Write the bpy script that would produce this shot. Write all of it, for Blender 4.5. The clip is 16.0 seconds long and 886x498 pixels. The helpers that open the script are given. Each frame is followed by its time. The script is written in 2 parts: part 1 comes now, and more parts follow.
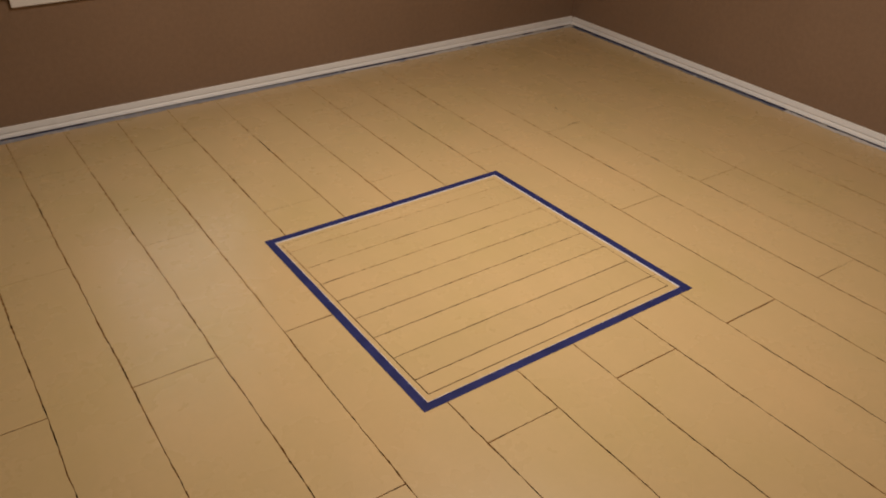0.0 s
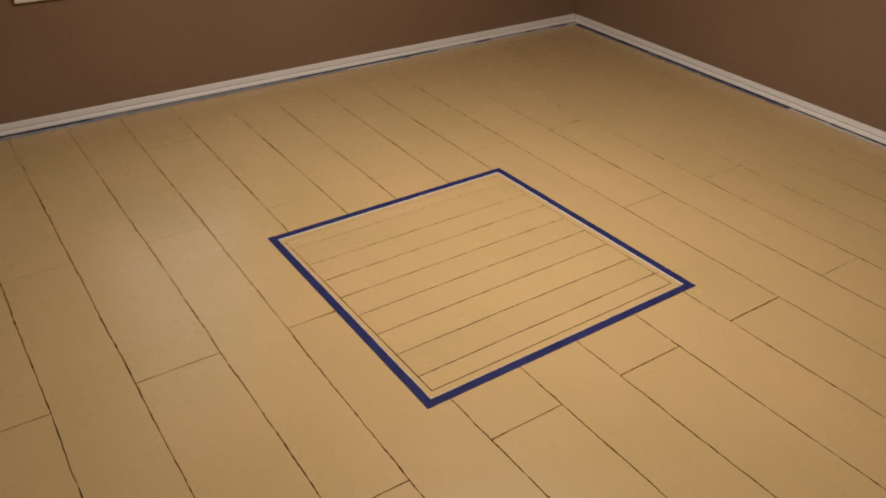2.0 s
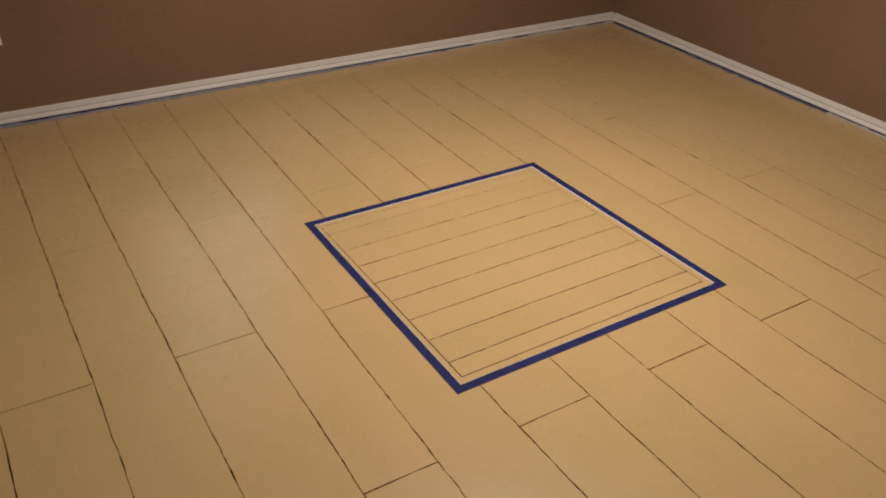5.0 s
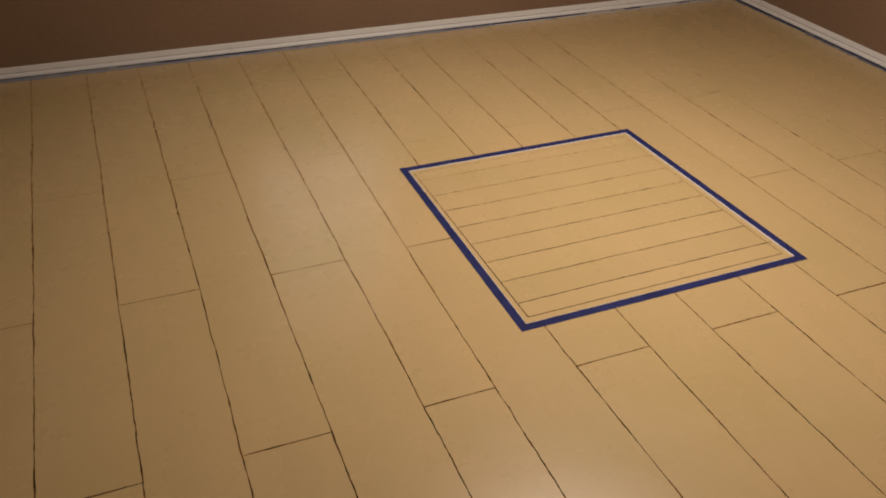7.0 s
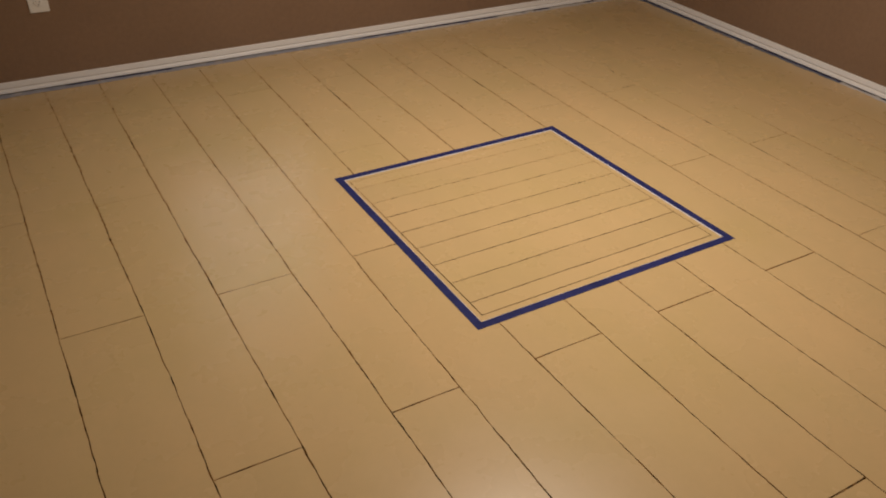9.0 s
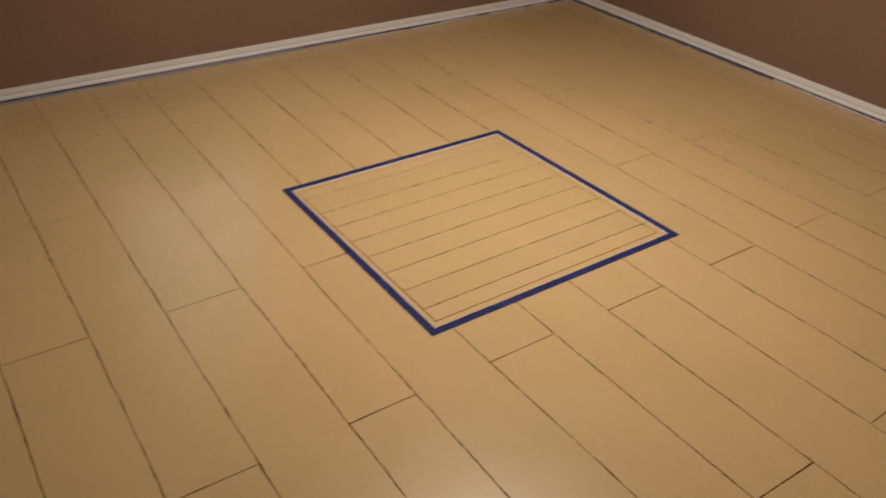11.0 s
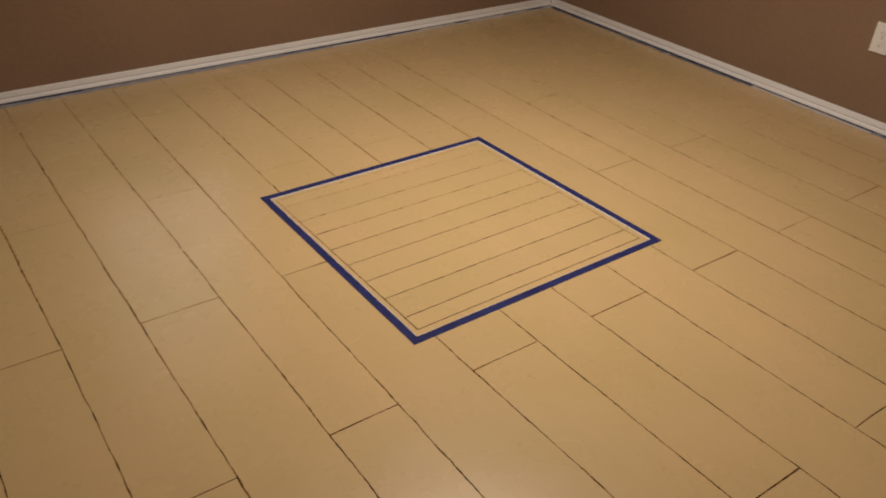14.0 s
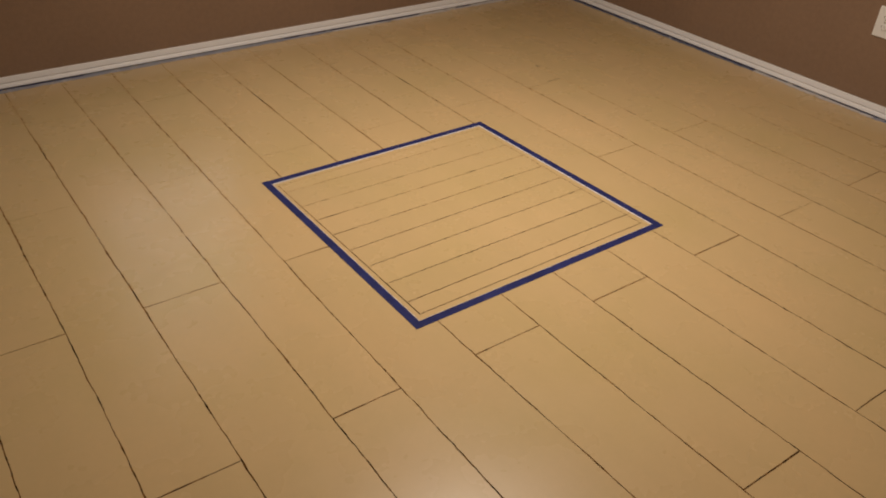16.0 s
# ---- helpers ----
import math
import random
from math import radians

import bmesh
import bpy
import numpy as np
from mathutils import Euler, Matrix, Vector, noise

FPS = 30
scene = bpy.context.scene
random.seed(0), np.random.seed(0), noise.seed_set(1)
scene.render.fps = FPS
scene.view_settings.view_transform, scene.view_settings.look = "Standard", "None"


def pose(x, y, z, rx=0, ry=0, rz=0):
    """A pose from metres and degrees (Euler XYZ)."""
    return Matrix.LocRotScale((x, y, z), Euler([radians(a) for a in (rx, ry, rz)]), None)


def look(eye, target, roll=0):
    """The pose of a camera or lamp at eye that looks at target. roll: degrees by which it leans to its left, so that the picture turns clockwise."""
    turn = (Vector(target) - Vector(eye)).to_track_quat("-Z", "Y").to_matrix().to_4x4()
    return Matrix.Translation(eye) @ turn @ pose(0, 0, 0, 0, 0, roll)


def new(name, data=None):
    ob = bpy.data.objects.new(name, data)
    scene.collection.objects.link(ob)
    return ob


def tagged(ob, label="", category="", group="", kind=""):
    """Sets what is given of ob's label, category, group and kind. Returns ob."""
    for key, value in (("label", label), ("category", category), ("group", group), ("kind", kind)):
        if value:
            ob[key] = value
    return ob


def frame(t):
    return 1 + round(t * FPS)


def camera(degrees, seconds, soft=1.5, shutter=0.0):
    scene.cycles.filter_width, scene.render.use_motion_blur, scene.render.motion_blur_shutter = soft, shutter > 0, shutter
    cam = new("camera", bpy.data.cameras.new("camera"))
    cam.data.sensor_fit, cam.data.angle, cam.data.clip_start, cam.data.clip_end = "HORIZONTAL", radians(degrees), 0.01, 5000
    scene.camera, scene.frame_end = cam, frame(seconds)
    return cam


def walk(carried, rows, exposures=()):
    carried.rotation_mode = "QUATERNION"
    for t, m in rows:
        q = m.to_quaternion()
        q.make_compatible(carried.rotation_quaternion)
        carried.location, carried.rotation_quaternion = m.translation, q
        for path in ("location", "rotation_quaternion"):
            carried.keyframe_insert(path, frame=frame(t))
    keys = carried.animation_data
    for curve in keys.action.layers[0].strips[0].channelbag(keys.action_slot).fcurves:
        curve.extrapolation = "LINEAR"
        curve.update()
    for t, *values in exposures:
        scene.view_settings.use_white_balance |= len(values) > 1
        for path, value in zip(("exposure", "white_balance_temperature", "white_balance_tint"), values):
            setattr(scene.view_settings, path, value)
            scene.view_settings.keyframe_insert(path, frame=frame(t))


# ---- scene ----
cam = camera(59.7, 16.0, soft=1.95, shutter=0.9)
PATH = [
    (0, (-3.015, -3.256, 1.316), (-2.087, -1.861, 0.223), 0.9),
    (0.5, (-3.017, -3.255, 1.31), (-2.087, -1.864, 0.216), 1.0),
    (1, (-3.019, -3.256, 1.307), (-2.096, -1.861, 0.211), 0.9),
    (1.5, (-3.022, -3.259, 1.303), (-2.092, -1.886, 0.184), 1.3),
    (2, (-3.02, -3.253, 1.31), (-2.096, -1.858, 0.214), 1.0),
    (2.5, (-3.024, -3.255, 1.307), (-2.095, -1.867, 0.206), 1.1),
    (3, (-3.024, -3.255, 1.306), (-2.116, -1.858, 0.201), 1.1),
    (3.5, (-3.025, -3.253, 1.311), (-2.136, -1.854, 0.191), 1.4),
    (3.7, (-3.029, -3.254, 1.316), (-2.148, -1.851, 0.196), 1.4),
    (5.8, (-3.079, -3.315, 1.309), (-2.253, -1.86, 0.212), 3.1),
    (6, (-3.083, -3.332, 1.308), (-2.3, -1.861, 0.202), 3.4),
    (6.2, (-3.063, -3.358, 1.295), (-2.341, -1.859, 0.183), 2.6),
    (6.5, (-3.061, -3.407, 1.3), (-2.389, -1.908, 0.159), 2.3),
    (7, (-3.059, -3.446, 1.307), (-2.457, -1.931, 0.149), 1.3),
    (7.5, (-3.073, -3.465, 1.304), (-2.441, -1.952, 0.159), 1.8),
    (8, (-3.086, -3.443, 1.307), (-2.389, -1.961, 0.159), 0.6),
    (8.5, (-3.134, -3.427, 1.312), (-2.351, -1.982, 0.171), 0.8),
    (8.7, (-3.148, -3.424, 1.309), (-2.351, -1.987, 0.17), 1.1),
    (10.8, (-3.168, -3.411, 1.305), (-2.266, -2.033, 0.17), 2.0),
    (11, (-3.153, -3.419, 1.311), (-2.23, -2.047, 0.186), 1.7),
    (11.5, (-3.134, -3.397, 1.294), (-2.164, -2.045, 0.184), 1.2),
    (12, (-3.133, -3.397, 1.295), (-2.147, -2.056, 0.186), 1.7),
    (12.5, (-3.128, -3.396, 1.299), (-2.141, -2.046, 0.203), 1.8),
    (13, (-3.125, -3.402, 1.296), (-2.134, -2.058, 0.196), 1.8),
    (13.5, (-3.141, -3.4, 1.293), (-2.138, -2.068, 0.189), 2.6),
    (14, (-3.143, -3.402, 1.291), (-2.172, -2.046, 0.187), 2.2),
    (14.5, (-3.139, -3.405, 1.291), (-2.195, -2.039, 0.177), 1.9),
    (15, (-3.147, -3.399, 1.289), (-2.194, -2.052, 0.157), 2.4),
    (15.5, (-3.148, -3.396, 1.291), (-2.191, -2.055, 0.158), 2.2),
    (16, (-3.15, -3.403, 1.29), (-2.19, -2.064, 0.156), 2.2),
]
walk(cam, [(t, look(eye, target, roll)) for t, eye, target, roll in PATH])

# ---- light: one warm ceiling lamp over the middle of the floor, dim night sky ----
world = bpy.data.worlds.new("night")
scene.world = world
world.use_nodes = True
world.node_tree.nodes["Background"].inputs[0].default_value = (0.03, 0.04, 0.07, 1)
world.node_tree.nodes["Background"].inputs[1].default_value = 0.05

LAMP = (-1.76, -1.80, 2.03)
lamp_data = bpy.data.lights.new("ceiling_lamp", "AREA")
lamp_data.shape, lamp_data.size = "DISK", 0.80
lamp_data.spread = radians(152)
lamp_data.energy, lamp_data.color = 28.0, (1.0, 0.865, 0.735)
lamp = new("ceiling_lamp", lamp_data)
lamp.matrix_world = look(LAMP, (LAMP[0], LAMP[1], 0))
# dusk sky in the window's opening
dusk_data = bpy.data.lights.new("window_daylight", "AREA")
dusk_data.shape, dusk_data.size, dusk_data.size_y = "RECTANGLE", 0.66, 1.16
dusk_data.energy, dusk_data.color = 2.5, (0.74, 0.94, 1.0)
dusk = new("window_daylight", dusk_data)
dusk.matrix_world = look((-2.36, 0.020, 1.16), (-2.36, -1.0, 1.16))
scene.view_settings.exposure = 0.0


# ---- materials ----
def material(name, rough=0.5, metal=0.0, spec=0.5):
    mat = bpy.data.materials.new(name)
    mat.use_nodes = True
    shader = mat.node_tree.nodes["Principled BSDF"]
    shader.inputs["Roughness"].default_value = rough
    shader.inputs["Metallic"].default_value = metal
    shader.inputs["Specular IOR Level"].default_value = spec
    return mat, mat.node_tree, shader


def node(tree, kind, **values):
    n = tree.nodes.new(kind)
    for key, value in values.items():
        if key in n.inputs:
            n.inputs[key].default_value = value
    return n


def world_place(tree):
    return tree.nodes.new("ShaderNodeNewGeometry").outputs["Position"]


def noise_at(tree, scale, detail=4.0, rough=0.55, stretch=None):
    n = node(tree, "ShaderNodeTexNoise", Scale=scale, Detail=detail, Roughness=rough)
    place = world_place(tree)
    if stretch:
        m = tree.nodes.new("ShaderNodeMapping")
        m.inputs["Scale"].default_value = stretch
        tree.links.new(place, m.inputs["Vector"])
        place = m.outputs["Vector"]
    tree.links.new(place, n.inputs["Vector"])
    return n.outputs["Fac"]


def ramp(tree, fac, stops):
    n = tree.nodes.new("ShaderNodeValToRGB")
    while len(n.color_ramp.elements) < len(stops):
        n.color_ramp.elements.new(0.5)
    for e, (pos, col) in zip(n.color_ramp.elements, stops):
        e.position, e.color = pos, (*col, 1) if len(col) == 3 else col
    tree.links.new(fac, n.inputs["Fac"])
    return n.outputs["Color"]


def mixed(tree, fac, a, b, blend="MIX"):
    n = tree.nodes.new("ShaderNodeMix")
    n.data_type, n.blend_type = "RGBA", blend
    for socket, value in ((n.inputs[0], fac), (n.inputs[6], a), (n.inputs[7], b)):
        if isinstance(value, bpy.types.NodeSocket):
            tree.links.new(value, socket)
        else:
            socket.default_value = value
    return n.outputs[2]


def maths(tree, op, a, b=0.0, clamp=False):
    n = tree.nodes.new("ShaderNodeMath")
    n.operation, n.use_clamp = op, clamp
    for socket, value in zip(n.inputs, (a, b)):
        if isinstance(value, bpy.types.NodeSocket):
            tree.links.new(value, socket)
        else:
            socket.default_value = value
    return n.outputs[0]


def bumped(tree, shader, height, strength, distance):
    n = node(tree, "ShaderNodeBump", Strength=strength, Distance=distance)
    tree.links.new(height, n.inputs["Height"])
    tree.links.new(n.outputs["Normal"], shader.inputs["Normal"])


TAN = (0.598, 0.423, 0.213)


def floor_paint():
    """Tan satin floor paint: rolled, with faint blotches, worn sheen and a little tone from plank to plank."""
    mat, tree, shader = material("tan_floor_paint", 0.42, spec=0.31)
    blotch = noise_at(tree, 2.2, 3)
    col = ramp(tree, blotch, [(0.3, (0.572, 0.413, 0.196)), (0.52, TAN), (0.72, (0.624, 0.431, 0.217))])
    fine = ramp(tree, noise_at(tree, 60, 5, 0.65), [(0.3, (0.982, 0.982, 0.980)), (0.7, (1.012, 1.012, 1.012))])
    col = mixed(tree, 1.0, col, fine, "MULTIPLY")
    each = tree.nodes.new("ShaderNodeObjectInfo").outputs["Random"]
    tone = ramp(tree, each, [(0.0, (0.975, 0.975, 0.965)), (1.0, (1.02, 1.015, 1.01))])
    col = mixed(tree, 1.0, col, tone, "MULTIPLY")
    roller = ramp(tree, noise_at(tree, 6, 3, 0.5, (1.6, 0.3, 1)), [(0.35, (0.985, 0.985, 0.98)), (0.65, (1.012, 1.012, 1.012))])
    col = mixed(tree, 1.0, col, roller, "MULTIPLY")
    tree.links.new(col, shader.inputs["Base Color"])
    gloss = ramp(tree, noise_at(tree, 5, 4), [(0.3, (0.235, 0.235, 0.235)), (0.7, (0.325, 0.325, 0.325))])
    tree.links.new(gloss, shader.inputs["Roughness"])
    bumped(tree, shader, noise_at(tree, 90, 3, 0.5), 0.05, 0.0010)
    return mat


def joint_ink():
    """Dark brown stain in the joints, dense in places and nearly gone in others, its colour painted paler with distance
    towards the far corner.
    """
    mat, tree, shader = material("joint_stain", 0.85, spec=0.0)
    xyz = tree.nodes.new("ShaderNodeSeparateXYZ")
    tree.links.new(world_place(tree), xyz.inputs[0])
    # fading with distance, put into the joint colour by position
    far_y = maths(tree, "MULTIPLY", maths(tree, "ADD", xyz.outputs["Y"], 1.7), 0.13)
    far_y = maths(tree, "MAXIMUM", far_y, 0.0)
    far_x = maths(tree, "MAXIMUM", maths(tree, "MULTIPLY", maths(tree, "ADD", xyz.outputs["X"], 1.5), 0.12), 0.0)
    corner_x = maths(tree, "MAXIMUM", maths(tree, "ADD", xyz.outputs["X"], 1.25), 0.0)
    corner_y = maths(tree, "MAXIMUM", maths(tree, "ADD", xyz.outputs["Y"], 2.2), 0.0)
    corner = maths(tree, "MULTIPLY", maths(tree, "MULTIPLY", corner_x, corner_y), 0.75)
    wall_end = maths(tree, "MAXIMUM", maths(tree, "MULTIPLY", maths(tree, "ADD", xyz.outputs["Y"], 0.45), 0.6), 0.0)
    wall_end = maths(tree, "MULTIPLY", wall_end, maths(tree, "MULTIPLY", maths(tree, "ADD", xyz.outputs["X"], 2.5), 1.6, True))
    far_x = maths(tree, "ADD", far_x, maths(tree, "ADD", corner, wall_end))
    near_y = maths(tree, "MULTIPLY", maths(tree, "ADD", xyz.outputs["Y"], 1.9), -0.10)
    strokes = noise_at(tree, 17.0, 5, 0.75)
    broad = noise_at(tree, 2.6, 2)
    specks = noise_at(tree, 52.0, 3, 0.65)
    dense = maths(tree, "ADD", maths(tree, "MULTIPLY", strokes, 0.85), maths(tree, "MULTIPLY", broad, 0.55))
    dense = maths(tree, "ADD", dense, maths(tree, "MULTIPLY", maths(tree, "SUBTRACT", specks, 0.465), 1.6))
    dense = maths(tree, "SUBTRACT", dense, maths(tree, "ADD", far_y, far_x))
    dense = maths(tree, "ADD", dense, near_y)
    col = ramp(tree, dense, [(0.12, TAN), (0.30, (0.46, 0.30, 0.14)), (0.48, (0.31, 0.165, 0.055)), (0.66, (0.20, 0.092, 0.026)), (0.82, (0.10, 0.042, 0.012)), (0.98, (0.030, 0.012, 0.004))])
    tree.links.new(col, shader.inputs["Base Color"])
    return mat


def slat_ink():
    """The same stain in the finer joints of the framed square, drier."""
    mat, tree, shader = material("fine_joint_stain", 0.85, spec=0.0)
    xyz = tree.nodes.new("ShaderNodeSeparateXYZ")
    tree.links.new(world_place(tree), xyz.inputs[0])
    fade = maths(tree, "ADD", maths(tree, "MULTIPLY", maths(tree, "ADD", xyz.outputs["Y"], 1.74), 0.68), maths(tree, "MULTIPLY", maths(tree, "ADD", xyz.outputs["X"], 2.0), 0.12))
    dense = maths(tree, "SUBTRACT", noise_at(tree, 13.0, 5, 0.75, (0.8, 3.0, 1)), fade)
    specks = maths(tree, "SUBTRACT", noise_at(tree, 55.0, 3, 0.65), 0.455)
    dense = maths(tree, "ADD", dense, maths(tree, "MULTIPLY", specks, 1.5))
    col = ramp(tree, dense, [(0.14, (0.54, 0.37, 0.18)), (0.34, (0.33, 0.185, 0.075)), (0.50, (0.16, 0.076, 0.028)), (0.64, (0.04, 0.017, 0.007))])
    tree.links.new(col, shader.inputs["Base Color"])
    return mat


def wall_paint():
    """Chocolate brown eggshell wall paint on orange-peel plaster."""
    mat, tree, shader = material("brown_wall_paint", 0.55, spec=0.35)
    col = ramp(tree, noise_at(tree, 1.6, 4), [(0.3, (0.272, 0.176, 0.115)), (0.7, (0.308, 0.200, 0.132))])
    fine = ramp(tree, noise_at(tree, 45, 5, 0.6), [(0.3, (0.93, 0.93, 0.93)), (0.7, (1.05, 1.05, 1.05))])
    tree.links.new(mixed(tree, 1.0, col, fine, "MULTIPLY"), shader.inputs["Base Color"])
    bumped(tree, shader, noise_at(tree, 120, 3, 0.5), 0.35, 0.002)
    return mat


def white_paint(name, base, rough=0.4, dirt=0.25):
    mat, tree, shader = material(name, rough)
    worn = ramp(tree, noise_at(tree, 14, 6, 0.7), [(0.55, (0, 0, 0)), (0.8, (1, 1, 1))])
    col = mixed(tree, maths(tree, "MULTIPLY", worn, dirt), (*base, 1), (base[0] * 0.62, base[1] * 0.58, base[2] * 0.52, 1))
    tree.links.new(col, shader.inputs["Base Color"])
    bumped(tree, shader, noise_at(tree, 90, 3), 0.15, 0.001)
    return mat


def plain(name, base, rough=0.5, metal=0.0):
    mat, tree, shader = material(name, rough, metal)
    shade = ramp(tree, noise_at(tree, 30, 4), [(0.3, tuple(c * 0.9 for c in base)), (0.7, tuple(min(1, c * 1.08) for c in base))])
    tree.links.new(shade, shader.inputs["Base Color"])
    return mat


def tape_blue(name, splashed, low=(0.015, 0.018, 0.088), high=(0.025, 0.030, 0.135)):
    """Crepe masking tape, blue, with white and tan paint that ran over its edge."""
    mat, tree, shader = material(name, 0.7, spec=0.18)
    blue = ramp(tree, noise_at(tree, 20, 4), [(0.3, low), (0.7, high)])
    if splashed:
        white = ramp(tree, noise_at(tree, 7, 5, 0.7), [(splashed, (0, 0, 0)), (splashed + 0.08, (1, 1, 1))])
        blue = mixed(tree, white, blue, (0.62, 0.58, 0.56, 1))
        tan = ramp(tree, noise_at(tree, 16, 5, 0.7, (1, 1, 2)), [(0.60, (0, 0, 0)), (0.68, (1, 1, 1))])
        blue = mixed(tree, tan, blue, (*TAN, 1))
    tree.links.new(blue, shader.inputs["Base Color"])
    bumped(tree, shader, noise_at(tree, 260, 3, 0.6), 0.4, 0.0008)
    return mat


PAINT, INK, FINE_INK, WALL = floor_paint(), joint_ink(), slat_ink(), wall_paint()
TRIM = white_paint("cream_trim_paint", (0.90, 0.88, 0.87), 0.32)
CEILING = white_paint("ceiling_white", (0.78, 0.76, 0.72), 0.8, 0.1)
PLASTIC = white_paint("white_plastic", (0.92, 0.91, 0.89), 0.3, 0.1)
BLIND = white_paint("white_vinyl", (0.80, 0.78, 0.74), 0.45, 0.1)
SLOT = plain("dark_slot", (0.16, 0.15, 0.13), 0.6)
SCREW = plain("painted_screw", (0.5, 0.47, 0.42), 0.35, 0.3)
TAPE = tape_blue("blue_masking_tape", 0)
TAPE_A = tape_blue("blue_tape_with_white_overpaint", 0.58, (0.28, 0.29, 0.36), (0.40, 0.40, 0.44))
TAPE_W = tape_blue("tape_painted_over_white", 0.34, (0.25, 0.26, 0.33), (0.34, 0.34, 0.40))
TAPE_B = tape_blue("blue_tape_with_little_overpaint", 0.60, (0.16, 0.17, 0.22), (0.27, 0.27, 0.29))
PALE_EDGE = plain("pale_edge_white", (0.72, 0.69, 0.72), 0.6)


# ---- building helpers ----
def part(name, bm, mat, parent=None, label="", smooth=False):
    me = bpy.data.meshes.new(name)
    bmesh.ops.recalc_face_normals(bm, faces=bm.faces[:])
    bm.to_mesh(me)
    bm.free()
    me.materials.append(mat)
    if smooth:
        me.polygons.foreach_set("use_smooth", [True] * len(me.polygons))
    ob = new(name, me)
    if parent:
        ob.parent = parent
    if label:
        tagged(ob, label)
    return ob


def box(lo, hi, bevel=0.0, segments=2):
    made = bmesh.new()
    bmesh.ops.create_cube(made, size=1)
    size = Vector(hi) - Vector(lo)
    mid = (Vector(hi) + Vector(lo)) / 2
    for v in made.verts:
        v.co = Vector((v.co.x * size.x, v.co.y * size.y, v.co.z * size.z)) + mid
    if bevel:
        bmesh.ops.bevel(made, geom=made.edges[:], offset=bevel, segments=segments, profile=0.5, affect="EDGES")
    return made


def prism(outline, depth_axis, a, b):
    """A profile of 2D points swept from a to b along an axis ('x': points are y, z; 'y': points are x, z)."""
    bm = bmesh.new()
    put = (lambda p, d: (d, p[0], p[1])) if depth_axis == "x" else (lambda p, d: (p[0], d, p[1]))
    one = [bm.verts.new(put(p, a)) for p in outline]
    two = [bm.verts.new(put(p, b)) for p in outline]
    n = len(outline)
    for i in range(n):
        bm.faces.new((one[i], one[(i + 1) % n], two[(i + 1) % n], two[i]))
    bm.faces.new(one)
    bm.faces.new(two[::-1])
    return bm


def disc(radius, depth, m, segments=16):
    bm = bmesh.new()
    bmesh.ops.create_cone(bm, cap_ends=True, segments=segments, radius1=radius, radius2=radius * 0.9, depth=depth, matrix=m)
    return bm


# ---- the room: floor, walls, ceiling ----
WEST, SOUTH, TOP = -4.6, -5.0, 2.44
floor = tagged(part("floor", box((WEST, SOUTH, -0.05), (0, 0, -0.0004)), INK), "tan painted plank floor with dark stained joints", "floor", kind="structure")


def wobble(a, b, seed, size):
    return size * (noise.noise(Vector((a * 2.1, b * 2.1, seed))) + 0.6 * noise.noise(Vector((a * 7.3, b * 7.3, seed + 9))) + 0.35 * noise.noise(Vector((a * 23, b * 23, seed + 17))))


# Long joints: place at y = -2.27 and lean; 8 inch planks ruled by hand.
RULED = [(-4.70, -0.04, 0), (-4.49, -0.04, 0), (-4.28, -0.04, 0), (-4.07, -0.042, 0), (-3.86, -0.044, 0), (-3.656, -0.045, 0),
         (-3.450, -0.0457, 0), (-3.251, -0.036, -0.002), (-3.048, -0.031, -0.0043), (-2.856, -0.0346, 0.001), (-2.641, -0.0327, -0.0014),
         (-2.464, -0.0263, 0.0015), (-2.249, -0.034, 0.0045), (-2.042, -0.0265, 0.0007), (-1.853, -0.0281, 0.0009), (-1.641, -0.0275, 0.0045),
         (-1.444, -0.034, 0.006), (-1.235, -0.037, 0.006), (-1.0365, -0.032, 0.008), (-0.848, -0.027, 0.010), (-0.645, -0.022, 0.008),
         (-0.440, -0.015, 0.005), (-0.235, -0.008, 0.003), (-0.002, 0.0, 0.0)]
ENDS = [(0.0, -1.072, -2.300, -3.52, -4.74, -5.2), (0.0, -0.412, -1.692, -2.928, -4.15, -5.2)]


def ruled_x(i, y):
    x, lean, bow = RULED[i]
    return x + lean * (y + 2.27) + bow * (y + 2.27) ** 2 + wobble(i * 3.7, y, 3.0, 0.0030)


def joint_half(i, s, seed):
    """Half the width of a joint at a place along it."""
    rough = sum(w * noise.noise(Vector((s * f, i * g, seed))) for w, f, g in ((0.8, 5.0, 4.3), (0.7, 21, 1.3), (0.7, 47, 2.9), (0.6, 95, 3.7)))
    return 0.0015 + 0.0016 * min(1.1, max(-0.66, rough))


# The framed square, corner by corner: west-north, east-north, east-south, west-south.
SQUARE = [Vector(p) for p in ((-2.346, -1.2515), (-1.4475, -1.242), (-1.4015, -2.1305), (-2.314, -2.1375))]


def shrunk(corners, inset):
    """A quad with each side moved inwards."""
    lines = []
    for i in range(4):
        a, b = corners[i], corners[(i + 1) % 4]
        d = (b - a).normalized()
        inward = Vector((d.y, -d.x))
        lines.append((a + inward * inset, d))
    out = []
    for i in range(4):
        (p, d), (q, e) = lines[i - 1], lines[i]
        k = ((q - p).x * e.y - (q - p).y * e.x) / (d.x * e.y - d.y * e.x)
        out.append(p + d * k)
    return out


def solid(bm, depth):
    """Gives a flat sheet of faces thickness downwards."""
    made = bmesh.ops.extrude_face_region(bm, geom=bm.faces[:])
    for v in made["geom"]:
        if isinstance(v, bmesh.types.BMVert):
            v.co.z -= depth
    return bm


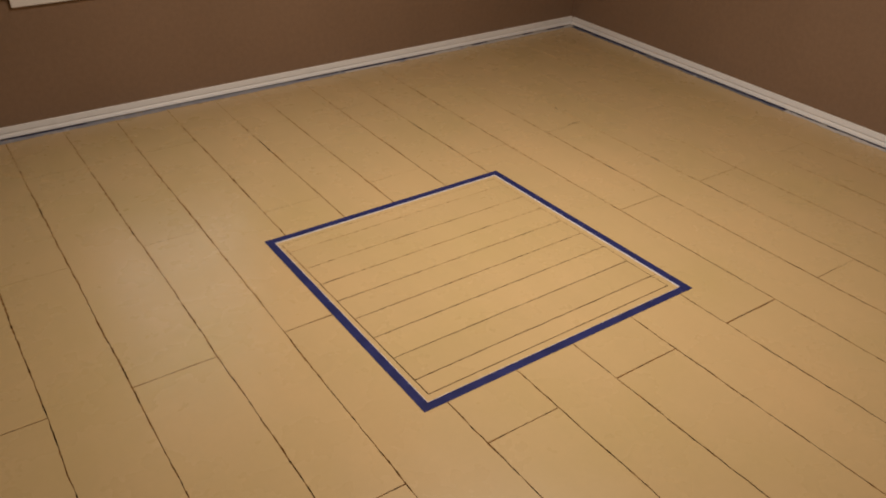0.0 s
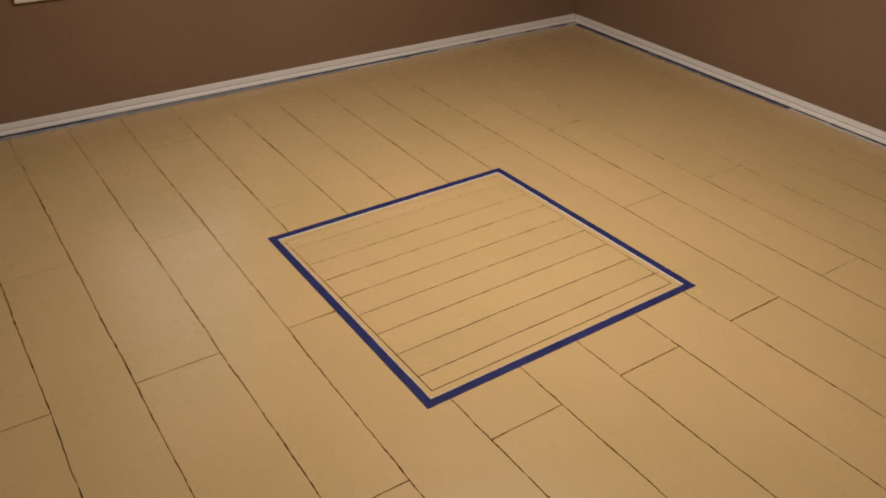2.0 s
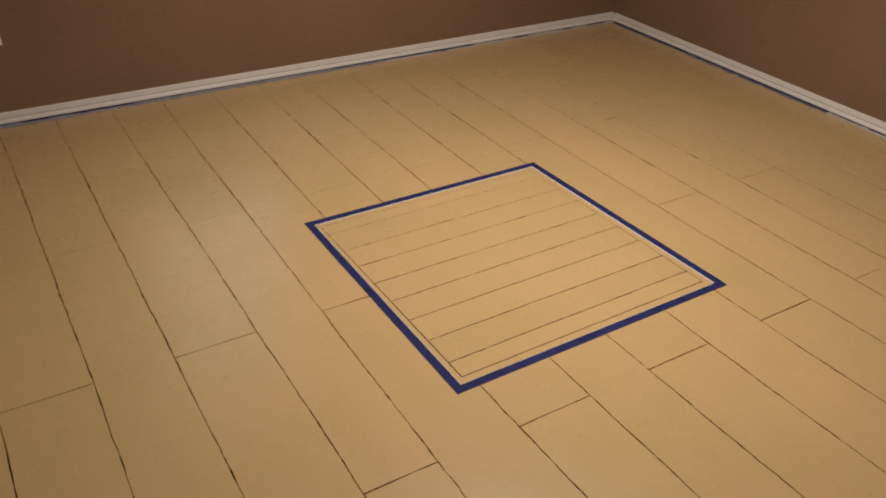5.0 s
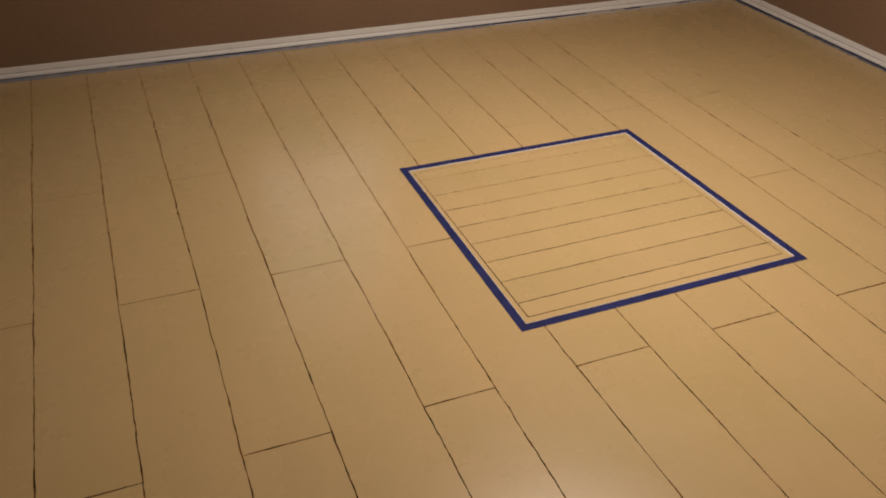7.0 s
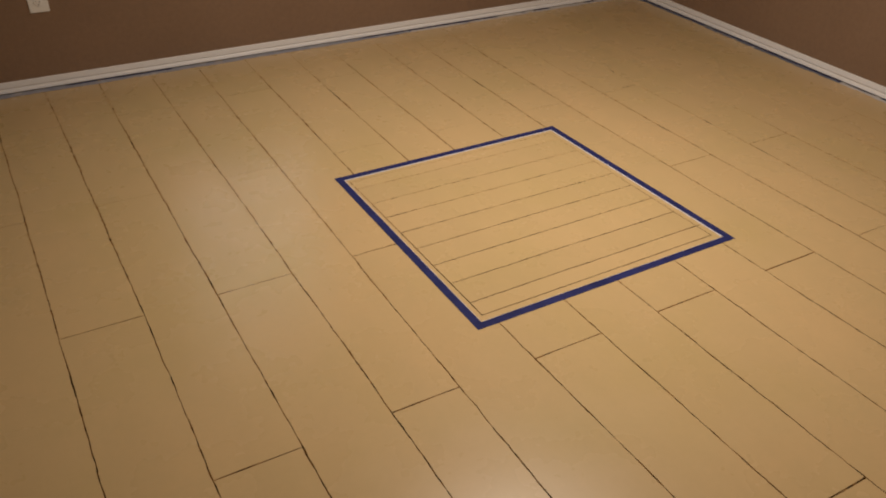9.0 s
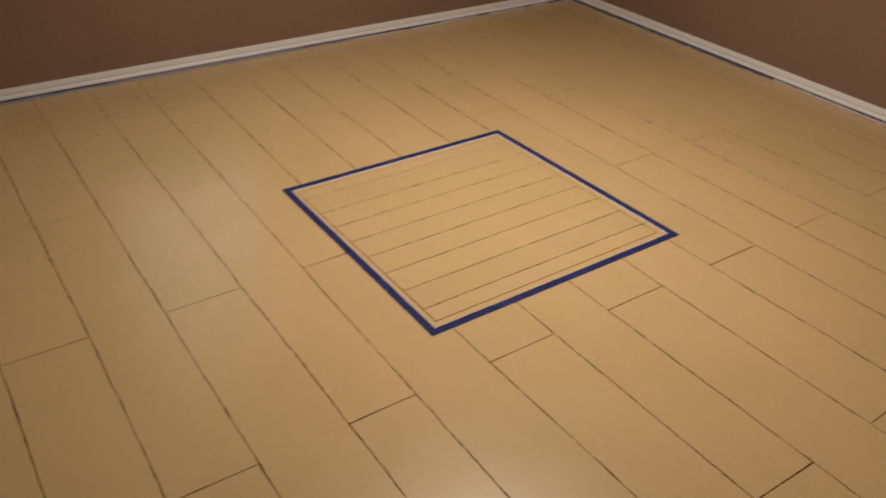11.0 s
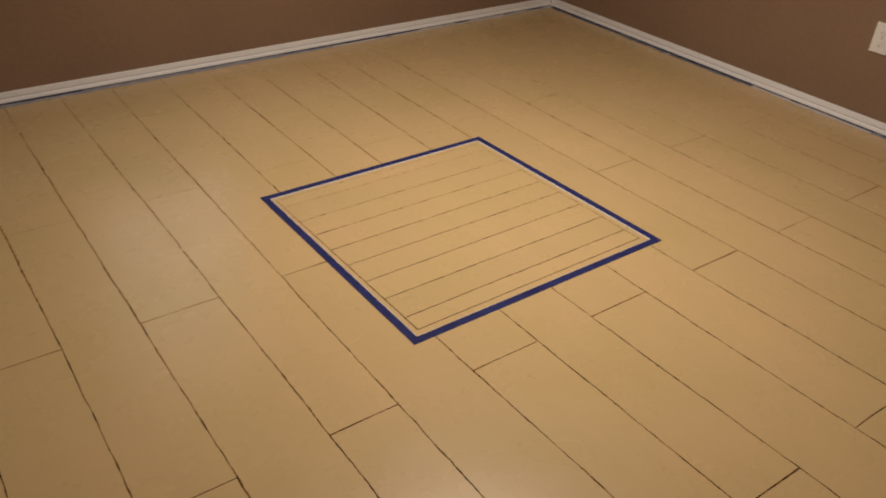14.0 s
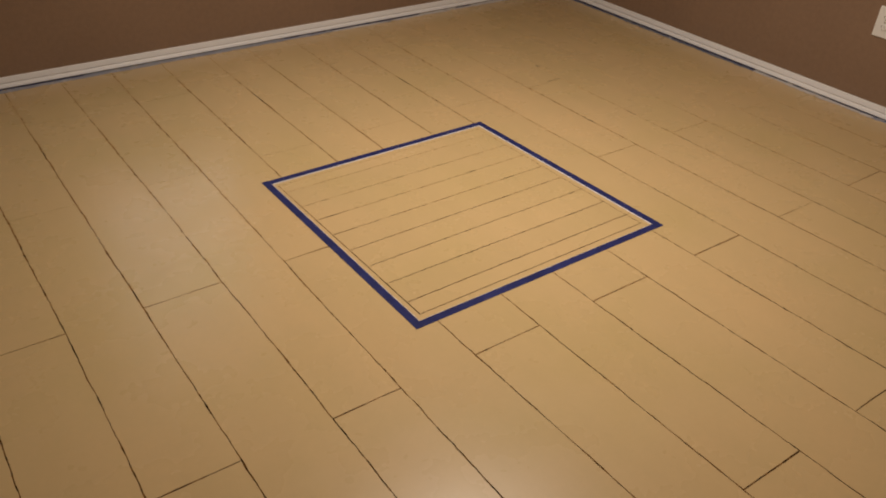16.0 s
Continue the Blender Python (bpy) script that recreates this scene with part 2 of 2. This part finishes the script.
def islands(bm):
    """Splits a sheet into its separate pieces, each as a list of faces."""
    left, found = set(bm.faces), []
    while left:
        todo, piece = [left.pop()], []
        while todo:
            f = todo.pop()
            piece.append(f)
            for e in f.edges:
                for g in e.link_faces:
                    if g in left:
                        left.remove(g)
                        todo.append(g)
        found.append(piece)
    return found


def plank_sheet(i, y_hi, y_lo):
    """The top of one plank as a strip between two ruled joints."""
    bm = bmesh.new()
    steps = max(3, int((y_hi - y_lo) / 0.008))
    rows = []
    for k in range(steps + 1):
        y = y_hi + (y_lo - y_hi) * k / steps
        broad = 1 + 0.45 * min(1, max(0, y + 1.7))
        xa = max(WEST, ruled_x(i, y) + broad * joint_half(i, y, 1.0))
        xb = min(0, ruled_x(i + 1, y) - broad * joint_half(i + 1, y, 2.0))
        if xb - xa < 0.01:
            bm.free()
            return None
        row = []
        for s in range(4):
            x = xa + (xb - xa) * s / 3
            yy = y
            fine = 0.4 if y > -1.4 else 0.75 if x < -2.35 and y > -2.0 else 1.2 if x < -1.2 else 0.8
            if k == 0 and y_hi < -0.001:
                yy = y - wobble(x, y, 5.0, 0.0016) - fine * joint_half(i, x, 6.0)
            if k == steps and y_lo > SOUTH:
                yy = y - wobble(x, y, 5.0, 0.0016) + fine * joint_half(i, x, 7.0)
            row.append(bm.verts.new((x, yy, 0)))
        rows.append(row)
    for a, b in zip(rows, rows[1:]):
        for s in range(3):
            bm.faces.new((a[s], b[s], b[s + 1], a[s + 1]))
    return bm


HOLE = shrunk(SQUARE, 0.010)


def cut_square(bm):
    """Takes out what lies inside the framed square."""
    lo_x, hi_x = min(v.co.x for v in bm.verts), max(v.co.x for v in bm.verts)
    lo_y, hi_y = min(v.co.y for v in bm.verts), max(v.co.y for v in bm.verts)
    if hi_x < -2.36 or lo_x > -1.39 or hi_y < -2.15 or lo_y > -1.23:
        return
    sides = []
    for k in range(4):
        a, b = HOLE[k], HOLE[(k + 1) % 4]
        d = (b - a).normalized()
        sides.append((Vector((a.x, a.y, 0)), Vector((d.y, -d.x, 0))))
        bmesh.ops.bisect_plane(bm, geom=bm.verts[:] + bm.edges[:] + bm.faces[:], dist=1e-6, plane_co=sides[-1][0], plane_no=sides[-1][1])
    inside = [f for f in bm.faces if all((f.calc_center_median() - p).dot(n) > 0 for p, n in sides)]
    bmesh.ops.delete(bm, geom=inside, context="FACES")


def lay_planks():
    for i in range(len(RULED) - 1):
        ends = ENDS[i % 2]
        for y_hi, y_lo in zip(ends, ends[1:]):
            y_lo = max(y_lo, SOUTH)
            if y_hi <= y_lo:
                continue
            bm = plank_sheet(i, y_hi, y_lo)
            if bm is None:
                continue
            cut_square(bm)
            pieces = islands(bm)
            for piece in pieces:
                own = bmesh.new()
                made = {v: own.verts.new(v.co) for v in dict.fromkeys(v for f in piece for v in f.verts)}
                for f in piece:
                    own.faces.new([made[v] for v in f.verts])
                solid(own, 0.0003)
                part("plank", own, PAINT, floor)
            bm.free()


# walls: 0.12 m thick, brown
def wall_with_window(x0, x1, y, z_top, hole):
    """The north wall, with the window's opening through it."""
    a, b, c, d = hole
    bm = bmesh.new()
    for lo, hi in (((x0, 0, -0.05), (a, 0.12, z_top)), ((b, 0, -0.05), (x1, 0.12, z_top)), ((a, 0, -0.05), (b, 0.12, c)), ((a, 0, d), (b, 0.12, z_top))):
        piece = box(lo, hi)
        me = bpy.data.meshes.new("piece")
        piece.to_mesh(me)
        piece.free()
        bm.from_mesh(me)
        bpy.data.meshes.remove(me)
    return bm


WINDOW = (-2.70, -2.02, 0.56, 1.75)
tagged(part("wall_north", wall_with_window(WEST - 0.12, 0.12, 0, TOP, WINDOW), WALL), "chocolate brown painted wall with a window", "wall", kind="structure")
tagged(part("wall_east", box((0, SOUTH, -0.05), (0.12, 0, TOP)), WALL), "chocolate brown painted wall", "wall", kind="structure")
tagged(part("wall_south", box((WEST - 0.12, SOUTH - 0.12, -0.05), (0.12, SOUTH, TOP)), WALL), "chocolate brown painted wall", "wall", kind="structure")
tagged(part("wall_west", box((WEST - 0.12, SOUTH, -0.05), (WEST, 0, TOP)), WALL), "chocolate brown painted wall", "wall", kind="structure")
tagged(part("ceiling", box((WEST - 0.12, SOUTH - 0.12, TOP), (0.12, 0.12, TOP + 0.1)), CEILING), "plain white ceiling", "ceiling", kind="structure")


# baseboards: a flat face, a groove and a rounded shoe at the foot
def board_profile(sign=-1):
    shoe = [(0.0165 * math.sin(a), 0.006 + 0.014 * math.cos(a)) for a in (0.2, 0.6, 1.0, 1.35, 1.57)]
    outline = [(0.0, 0.046), (0.004, 0.0455), (0.006, 0.0435), (0.0115, 0.026), (0.0085, 0.0235), (0.0085, 0.0215)]
    outline += [(max(0.0085, d + 0.001), z) for d, z in shoe] + [(0.016, 0.0055), (0.0, 0.0055)]
    return [(sign * d, z) for d, z in outline]


def baseboard(name, axis, a, b, wall_at, sign, label):
    prof = [(wall_at + d, z) for d, z in board_profile(sign)]
    tagged(part(name, prism(prof, axis, a, b), TRIM), label, "baseboard", kind="structure")


baseboard("baseboard_north", "x", WEST, -0.0005, 0, -1, "cream painted baseboard with a rounded shoe moulding")
baseboard("baseboard_east", "y", SOUTH, -0.0195, 0, -1, "cream painted baseboard with a rounded shoe moulding")
baseboard("baseboard_south", "x", WEST, 0, SOUTH, 1, "cream painted baseboard with a rounded shoe moulding")
baseboard("baseboard_west", "y", SOUTH + 0.02, -0.02, WEST, 1, "cream painted baseboard with a rounded shoe moulding")


# ---- the window: casing, stool, apron and closed blind ----
def build_window():
    a, b, c, d = WINDOW
    w = tagged(new("window_1"), "white cased window with a closed slatted blind", "window", kind="structure")
    w.location = (0, 0, 0)
    part("apron", box((a - 0.072, -0.018, c - 0.070), (b + 0.072, -0.0005, c - 0.012), 0.003), TRIM, w)
    part("window_sill", box((a - 0.09, -0.045, c - 0.012), (b + 0.09, 0.03, c + 0.012), 0.005), TRIM, w)
    part("casing", box((a - 0.065, -0.018, c + 0.0125), (a + 0.004, -0.0005, d + 0.065), 0.003), TRIM, w)
    part("casing", box((b - 0.004, -0.018, c + 0.0125), (b + 0.065, -0.0005, d + 0.065), 0.003), TRIM, w)
    part("casing", box((a + 0.0045, -0.018, d - 0.004), (b - 0.0045, -0.0005, d + 0.065), 0.003), TRIM, w)
    glass, tree, shader = material("window_glass", 0.03)
    shader.inputs["Transmission Weight"].default_value = 1.0
    part("pane", box((a, 0.085, c + 0.013), (b, 0.089, d)), glass, w)
    blind = tagged(new("window_blind"), "closed white vinyl slatted blind in the window", "blind")
    part("headrail", box((a + 0.01, 0.028, d - 0.035), (b - 0.01, 0.062, d - 0.005), 0.003), BLIND, blind)
    slat = None
    z = c + 0.04
    while z < d - 0.05:
        bm = box((a + 0.012, -0.0008, -0.013), (b - 0.012, 0.0008, 0.013))
        bmesh.ops.rotate(bm, verts=bm.verts[:], matrix=Euler((radians(-14), 0, 0)).to_matrix(), cent=(0, 0, 0)) if slat is None else None
        if slat is None:
            slat = part("blind_slat", bm, BLIND, blind)
            slat.location = (0, 0.045, z)
        else:
            bm.free()
            s = new("blind_slat", slat.data)
            s.parent, s.location = blind, (0, 0.045, z)
        z += 0.022
    part("bottom_rail", box((a + 0.012, 0.034, c + 0.014), (b - 0.012, 0.056, c + 0.030), 0.003), BLIND, blind)


build_window()


# ---- tape round the square and along the baseboards ----
def tape_strip(a, b, width, z, seed, ragged=0.0004, torn=0.002, steps=40):
    """A strip of tape from a to b, its edge on the line and its width to the right of it, 0.4 mm thick."""
    d = (b - a).normalized()
    side = Vector((d.y, -d.x))
    long = (b - a).length
    bm = bmesh.new()
    rows = []
    for k in range(steps + 1):
        s = long * k / steps
        p = a + d * s
        n0 = ragged * noise.noise(Vector((s * 14, seed, 0.3)))
        n1 = ragged * noise.noise(Vector((s * 14, seed, 7.7))) + ragged * 0.7 * noise.noise(Vector((s * 60, seed, 4.1)))
        shift = Vector((0, 0))
        row = []
        for j in range(4):
            if k in (0, steps):
                shift = d * torn * noise.noise(Vector((j * 1.7, seed, k)))
            q = p + side * (n0 + (width + n1 - n0) * j / 3) + shift
            row.append(bm.verts.new((q.x, q.y, z + 0.0004)))
        rows.append(row)
    for r, t in zip(rows, rows[1:]):
        for j in range(3):
            bm.faces.new((r[j], t[j], t[j + 1], r[j + 1]))
    return solid(bm, 0.0004)


TAPE_WIDTH = 0.0245
frame_tape = tagged(new("masking_tape_square"), "square outline of dark blue masking tape stuck on the painted floor", "masking tape")
OUTER = shrunk(SQUARE, -0.0065)
for k in range(4):
    p, q = OUTER[k], OUTER[(k + 1) % 4]
    d = (q - p).normalized()
    lift = 0.0004 if k % 2 else 0.0
    ends = (p, q) if k % 2 else (p + d * 0.001, q - d * 0.001)
    part("tape_strip", tape_strip(ends[0], ends[1], TAPE_WIDTH, 0.0002 + lift, 11 + k), TAPE, frame_tape)

# baseboard tape: torn lengths along each wall, overpainted, and dark blue strips under the shoe in places, for bare
# tape edge and painted gap shadow
def wall_tape(thing, cuts, widths, mats, along_x, seed, ragged):
    for k, (a, b) in enumerate(zip(cuts, cuts[1:])):
        p, q = (Vector((a + 0.002, -0.010)), Vector((b + 0.004, -0.010))) if along_x else (Vector((-0.010, a)), Vector((-0.010, b - 0.004)))
        part("tape_strip", tape_strip(p, q, widths[k], 0.0002 + 0.0004 * (k % 2), seed + k, ragged, 0.01, 90), mats[k], thing)


def edge_and_gap_shade(thing, spans, along_x, seed):
    # dark strips: bare blue tape in part, elsewhere the shoe's gap shadow as colour
    for k, (a, b, w) in enumerate(spans):
        p, q = (Vector((a, -0.012)), Vector((b, -0.012))) if along_x else (Vector((-0.012, a)), Vector((-0.012, b)))
        part("tape_edge_and_gap_shade", tape_strip(p, q, w, 0.0011, seed + k, 0.004, 0.006, 60), TAPE, thing, "dark blue strip for bare tape edge and the shadow gap under the shoe")


north_tape = tagged(new("baseboard_tape"), "ragged blue masking tape under the baseboard, smeared with white paint", "masking tape", "tape along the walls")
wall_tape(north_tape, [WEST + 0.03, -3.62, -2.86, -2.31, -1.455, -0.92, -0.02], (0.038, 0.040, 0.038, 0.034, 0.034, 0.034), (TAPE_A, TAPE_A, TAPE_A, TAPE_A, TAPE_W, TAPE_W), True, 31, 0.006)
edge_and_gap_shade(north_tape, [(-3.05, -2.62, 0.010), (-1.70, -1.48, 0.008), (-1.46, -0.93, 0.013), (-0.70, -0.60, 0.011), (-0.36, -0.29, 0.011), (-0.19, -0.07, 0.013)], True, 71)
east_tape = tagged(new("baseboard_tape"), "ragged blue masking tape under the baseboard, a little paint on it", "masking tape", "tape along the walls")
wall_tape(east_tape, [-0.03, -0.62, -1.44, -1.62, -2.02, -3.3, SOUTH + 0.03], (0.030, 0.032, 0.028, 0.034, 0.030, 0.030), (TAPE_B, TAPE_B, TAPE_W, TAPE_W, TAPE_A, TAPE_B), False, 51, 0.008)
edge_and_gap_shade(east_tape, [(-0.05, -0.60, 0.013), (-0.66, -1.44, 0.013), (-1.46, -1.61, 0.007), (-1.64, -2.04, 0.008), (-2.07, -2.9, 0.012)], False, 91)


# torn scrap of tape, painted white, at the foot of the corner
scrap = tagged(new("tape_scrap"), "small torn scrap of white painted tape in the corner", "masking tape")
bm = bmesh.new()
ring = [(0.0, 0.0), (0.018, 0.006), (0.034, -0.004), (0.030, -0.020), (0.016, -0.030), (0.004, -0.018)]
bm.faces.new([bm.verts.new((-0.050 + x, -0.018 + y, 0.0016 + 0.003 * (x > 0.02))) for x, y in ring])
part("scrap_sheet", solid(bm, 0.0006), TAPE_W, scrap)


# ---- outlets and plates ----
def cover_plate(kind, label, width=0.0725, height=0.117, faces=True):
    """A wall plate seen from the front along +y, its back at y = 0, its middle at the origin."""
    top = tagged(new(kind), label, "wall outlet")
    plate = box((-width / 2, -0.006, -height / 2), (width / 2, 0.0, height / 2), 0.0028, 3)
    part("cover_plate", plate, PLASTIC, top)
    turn = Matrix.Rotation(radians(90), 4, "X")
    if faces:
        for z in (0.0195, -0.0195):
            face = part("receptacle", disc(0.0168, 0.004, Matrix.Translation((0, -0.0068, z)) @ turn @ Matrix.Diagonal((1, 0.86, 1, 1)), 28), PLASTIC, top)
            for x, h in ((-0.0064, 0.0085), (0.0064, 0.0068)):
                part("slot", box((x - 0.0007, -0.0093, z + 0.003 - h / 2), (x + 0.0007, -0.0086, z + 0.003 + h / 2)), SLOT, face)
            part("slot", disc(0.0024, 0.0008, Matrix.Translation((0, -0.009, z - 0.0085)) @ turn, 12), SLOT, face)
        part("screw", disc(0.0033, 0.0016, Matrix.Translation((0, -0.0066, 0)) @ turn, 14), SCREW, top)
    else:
        part("screw", disc(0.003, 0.0016, Matrix.Translation((0, -0.0066, 0.042)) @ turn, 14), SCREW, top)
        part("screw", disc(0.003, 0.0016, Matrix.Translation((0, -0.0066, -0.042)) @ turn, 14), SCREW, top)
        part("jack", disc(0.0048, 0.006, Matrix.Translation((0, -0.008, 0)) @ turn, 14), SCREW, top)
    return top


east_outlet = cover_plate("wall_outlet", "white duplex outlet on the brown wall")
east_outlet.matrix_world = pose(0, -1.928, 0.3595, 0, 0, -90)
north_outlet = cover_plate("wall_outlet", "white duplex outlet on the brown wall")
north_outlet.matrix_world = pose(-3.071, 0, 0.364)
jack_plate = cover_plate("wall_plate", "white cable jack plate on the brown wall", faces=False)
jack_plate.matrix_world = pose(-3.376, 0, 0.37)


# ---- the framed square's own slats and border ----
def quad_point(c, u, v):
    """A point of a quad: u from west to east, v from north to south."""
    return (c[0] * (1 - u) + c[1] * u) * (1 - v) + (c[3] * (1 - u) + c[2] * u) * v


INNER = [Vector(p) for p in ((-2.313, -1.290), (-1.487, -1.284), (-1.447, -2.089), (-2.279, -2.0965))]
SLAT_ROWS = [-1.290, -1.342, -1.449, -1.546, -1.645, -1.742, -1.840, -1.938, -2.037, -2.0965]
SLAT_SHARE = [(y - SLAT_ROWS[0]) / (SLAT_ROWS[-1] - SLAT_ROWS[0]) for y in SLAT_ROWS]


def slat_line(k, u):
    """A point of the joint above slat k, u of the way from west to east."""
    p = quad_point(INNER, u, SLAT_SHARE[k])
    return Vector((p.x, p.y + wobble(u * 0.8, k, 21.0, 0.0012)))


def lay_square():
    base = tagged(new("floor_panel"), "square of narrow painted slats with a border strip, set in the floor", "floor panel", kind="structure")
    ground = bmesh.new()
    ground.faces.new([ground.verts.new((p.x, p.y, -0.0003)) for p in shrunk(SQUARE, 0.0102)])
    solid(ground, 0.00008)
    part("panel_bed", ground, FINE_INK, base)
    outer = shrunk(SQUARE, 0.0105)
    half = 0.00125
    # border strip, four mitred lengths
    for k in range(4):
        grown = shrunk(INNER, -half * (0.5, 0.6, 1.0, 1.5)[k])
        bm = bmesh.new()
        top, low = [], []
        for s in range(13):
            f = s / 12
            p = outer[k].lerp(outer[(k + 1) % 4], f)
            q = grown[k].lerp(grown[(k + 1) % 4], f)
            inward = (p - q).normalized()
            q = q + inward * (0.0005 * noise.noise(Vector((f * 9, k * 3.1, 2))))
            top.append(bm.verts.new((p.x, p.y, 0)))
            low.append(bm.verts.new((q.x, q.y, 0)))
        for s in range(12):
            bm.faces.new((top[s], low[s], low[s + 1], top[s + 1]))
        solid(bm, 0.00025)
        part("border_strip", bm, PAINT, base)
    inset = shrunk(INNER, half)
    for k, (a, b) in enumerate(zip(SLAT_SHARE, SLAT_SHARE[1:])):
        bm = bmesh.new()
        top, low = [], []
        for s in range(97):
            u = s / 96
            up, down = quad_point(inset, u, a), quad_point(inset, u, b)
            n0 = wobble(u * 0.8, k, 21.0, 0.0012)
            n1 = wobble(u * 0.8, k + 1, 21.0, 0.0012)
            thin0 = half * (1 + 0.7 * noise.noise(Vector((u * 11, k, 5))) + 0.8 * noise.noise(Vector((u * 45, k, 5))))
            thin1 = half * (1 + 0.7 * noise.noise(Vector((u * 11, k + 1, 8))) + 0.8 * noise.noise(Vector((u * 45, k + 1, 8))))
            top.append(bm.verts.new((up.x, up.y + ((n0 - thin0) if k else 0), 0)))
            low.append(bm.verts.new((down.x, down.y + ((n1 + thin1) if k < len(SLAT_SHARE) - 2 else 0), 0)))
        for s in range(96):
            bm.faces.new((top[s], low[s], low[s + 1], top[s + 1]))
        solid(bm, 0.00025)
        part("slat", bm, PAINT, base)
    # pale line along the tape's inner edge
    for k in range(4):
        edge = [shrunk(SQUARE, 0.0172), shrunk(SQUARE, (0.0225, 0.0225, 0.0190, 0.0196)[k])]
        bm = bmesh.new()
        vs = [bm.verts.new((p.x, p.y, 0.0003)) for p in (edge[0][k], edge[0][(k + 1) % 4], edge[1][(k + 1) % 4], edge[1][k])]
        bm.faces.new(vs)
        solid(bm, 0.0003)
        part("pale_line", bm, PALE_EDGE, base, "pale line along the inner edge of the tape")


lay_square()


def ink_strokes():
    """Heavy short strokes where the stain was gone over twice: place, length, and whether they run along the planks."""
    mat, tree, shader = material("heavy_stain", 0.85, spec=0.0)
    col = ramp(tree, noise_at(tree, 60, 4), [(0.35, (0.016, 0.007, 0.003)), (0.75, (0.06, 0.025, 0.010))])
    tree.links.new(col, shader.inputs["Base Color"])
    along = [(10, -0.744, 0.11), (12, -1.443, 0.07), (13, -1.481, 0.05), (13, -1.765, 0.07), (7, -0.60, 0.15), (3, -0.676, 0.06),
             (2, -1.66, 0.045), (3, -2.117, 0.05), (4, -2.346, 0.06), (13, -0.896, 0.03), (2, -1.971, 0.05), (1, -0.45, 0.03), (1, -1.87, 0.09), (2, -1.76, 0.1)]
    across = [(-2.2535, 3, 0.075), (-2.0745, 4, 0.043), (-1.9945, 5, 0.05), (-1.9355, 2, 0.045), (-1.6365, 4, 0.028), (-1.732, 5, 0.078), (-1.59, 7, 0.07),
              (-1.482, 8, 0.06), (-2.195, 8, 0.03), (-2.131, 6, 0.03), (-1.70, 3, 0.04), (-1.62, 4, 0.06), (-1.95, 6, 0.05), (-1.78, 6, 0.03), (-2.0, 7, 0.04), (-1.9, 8, 0.06), (-1.7, 8, 0.04)]
    marks = [(ruled_x(k + 6, y), y, long, -1) for k, y, long in along] + [(x, 0.0, long, k) for x, k, long in across]
    marks.append((-0.913, -1.06, 0.08, -2))
    for n, (x, y, long, row_of) in enumerate(marks):
        runs = row_of == -1
        bm = bmesh.new()
        top, low = [], []
        for k in range(9):
            s = long * (k / 8 - 0.5)
            w = (0.0013 if runs else 0.0008) * (0.25 + math.sin(math.pi * k / 8)) * (1 + 0.5 * noise.noise(Vector((n * 3.3, k * 0.9, 1))))
            d = 0.0007 * noise.noise(Vector((n * 5.1, k * 0.7, 4)))
            for side, row in ((1, top), (-1, low)):
                if runs:
                    p = (ruled_x_near(x, y, s) + d + side * w, y + s, 0.0003)
                elif row_of == -2:
                    p = (x + s, y + 0.006 * s + d - side * w, 0.0003)
                else:
                    q = slat_line(row_of, (x + s + 2.30) / 0.83)
                    p = (q.x, q.y - side * w, 0.0003)
                row.append(bm.verts.new(p))
        for k in range(8):
            bm.faces.new((top[k], top[k + 1], low[k + 1], low[k]))
        part("ink_stroke", solid(bm, 0.00025), mat, floor)


def ruled_x_near(x, y, s):
    """Follows the ruled joint nearest to x for a distance s along it."""
    k = min(range(len(RULED)), key=lambda j: abs(ruled_x(j, y) - x))
    return ruled_x(k, y + s)


ink_strokes()
lay_planks()
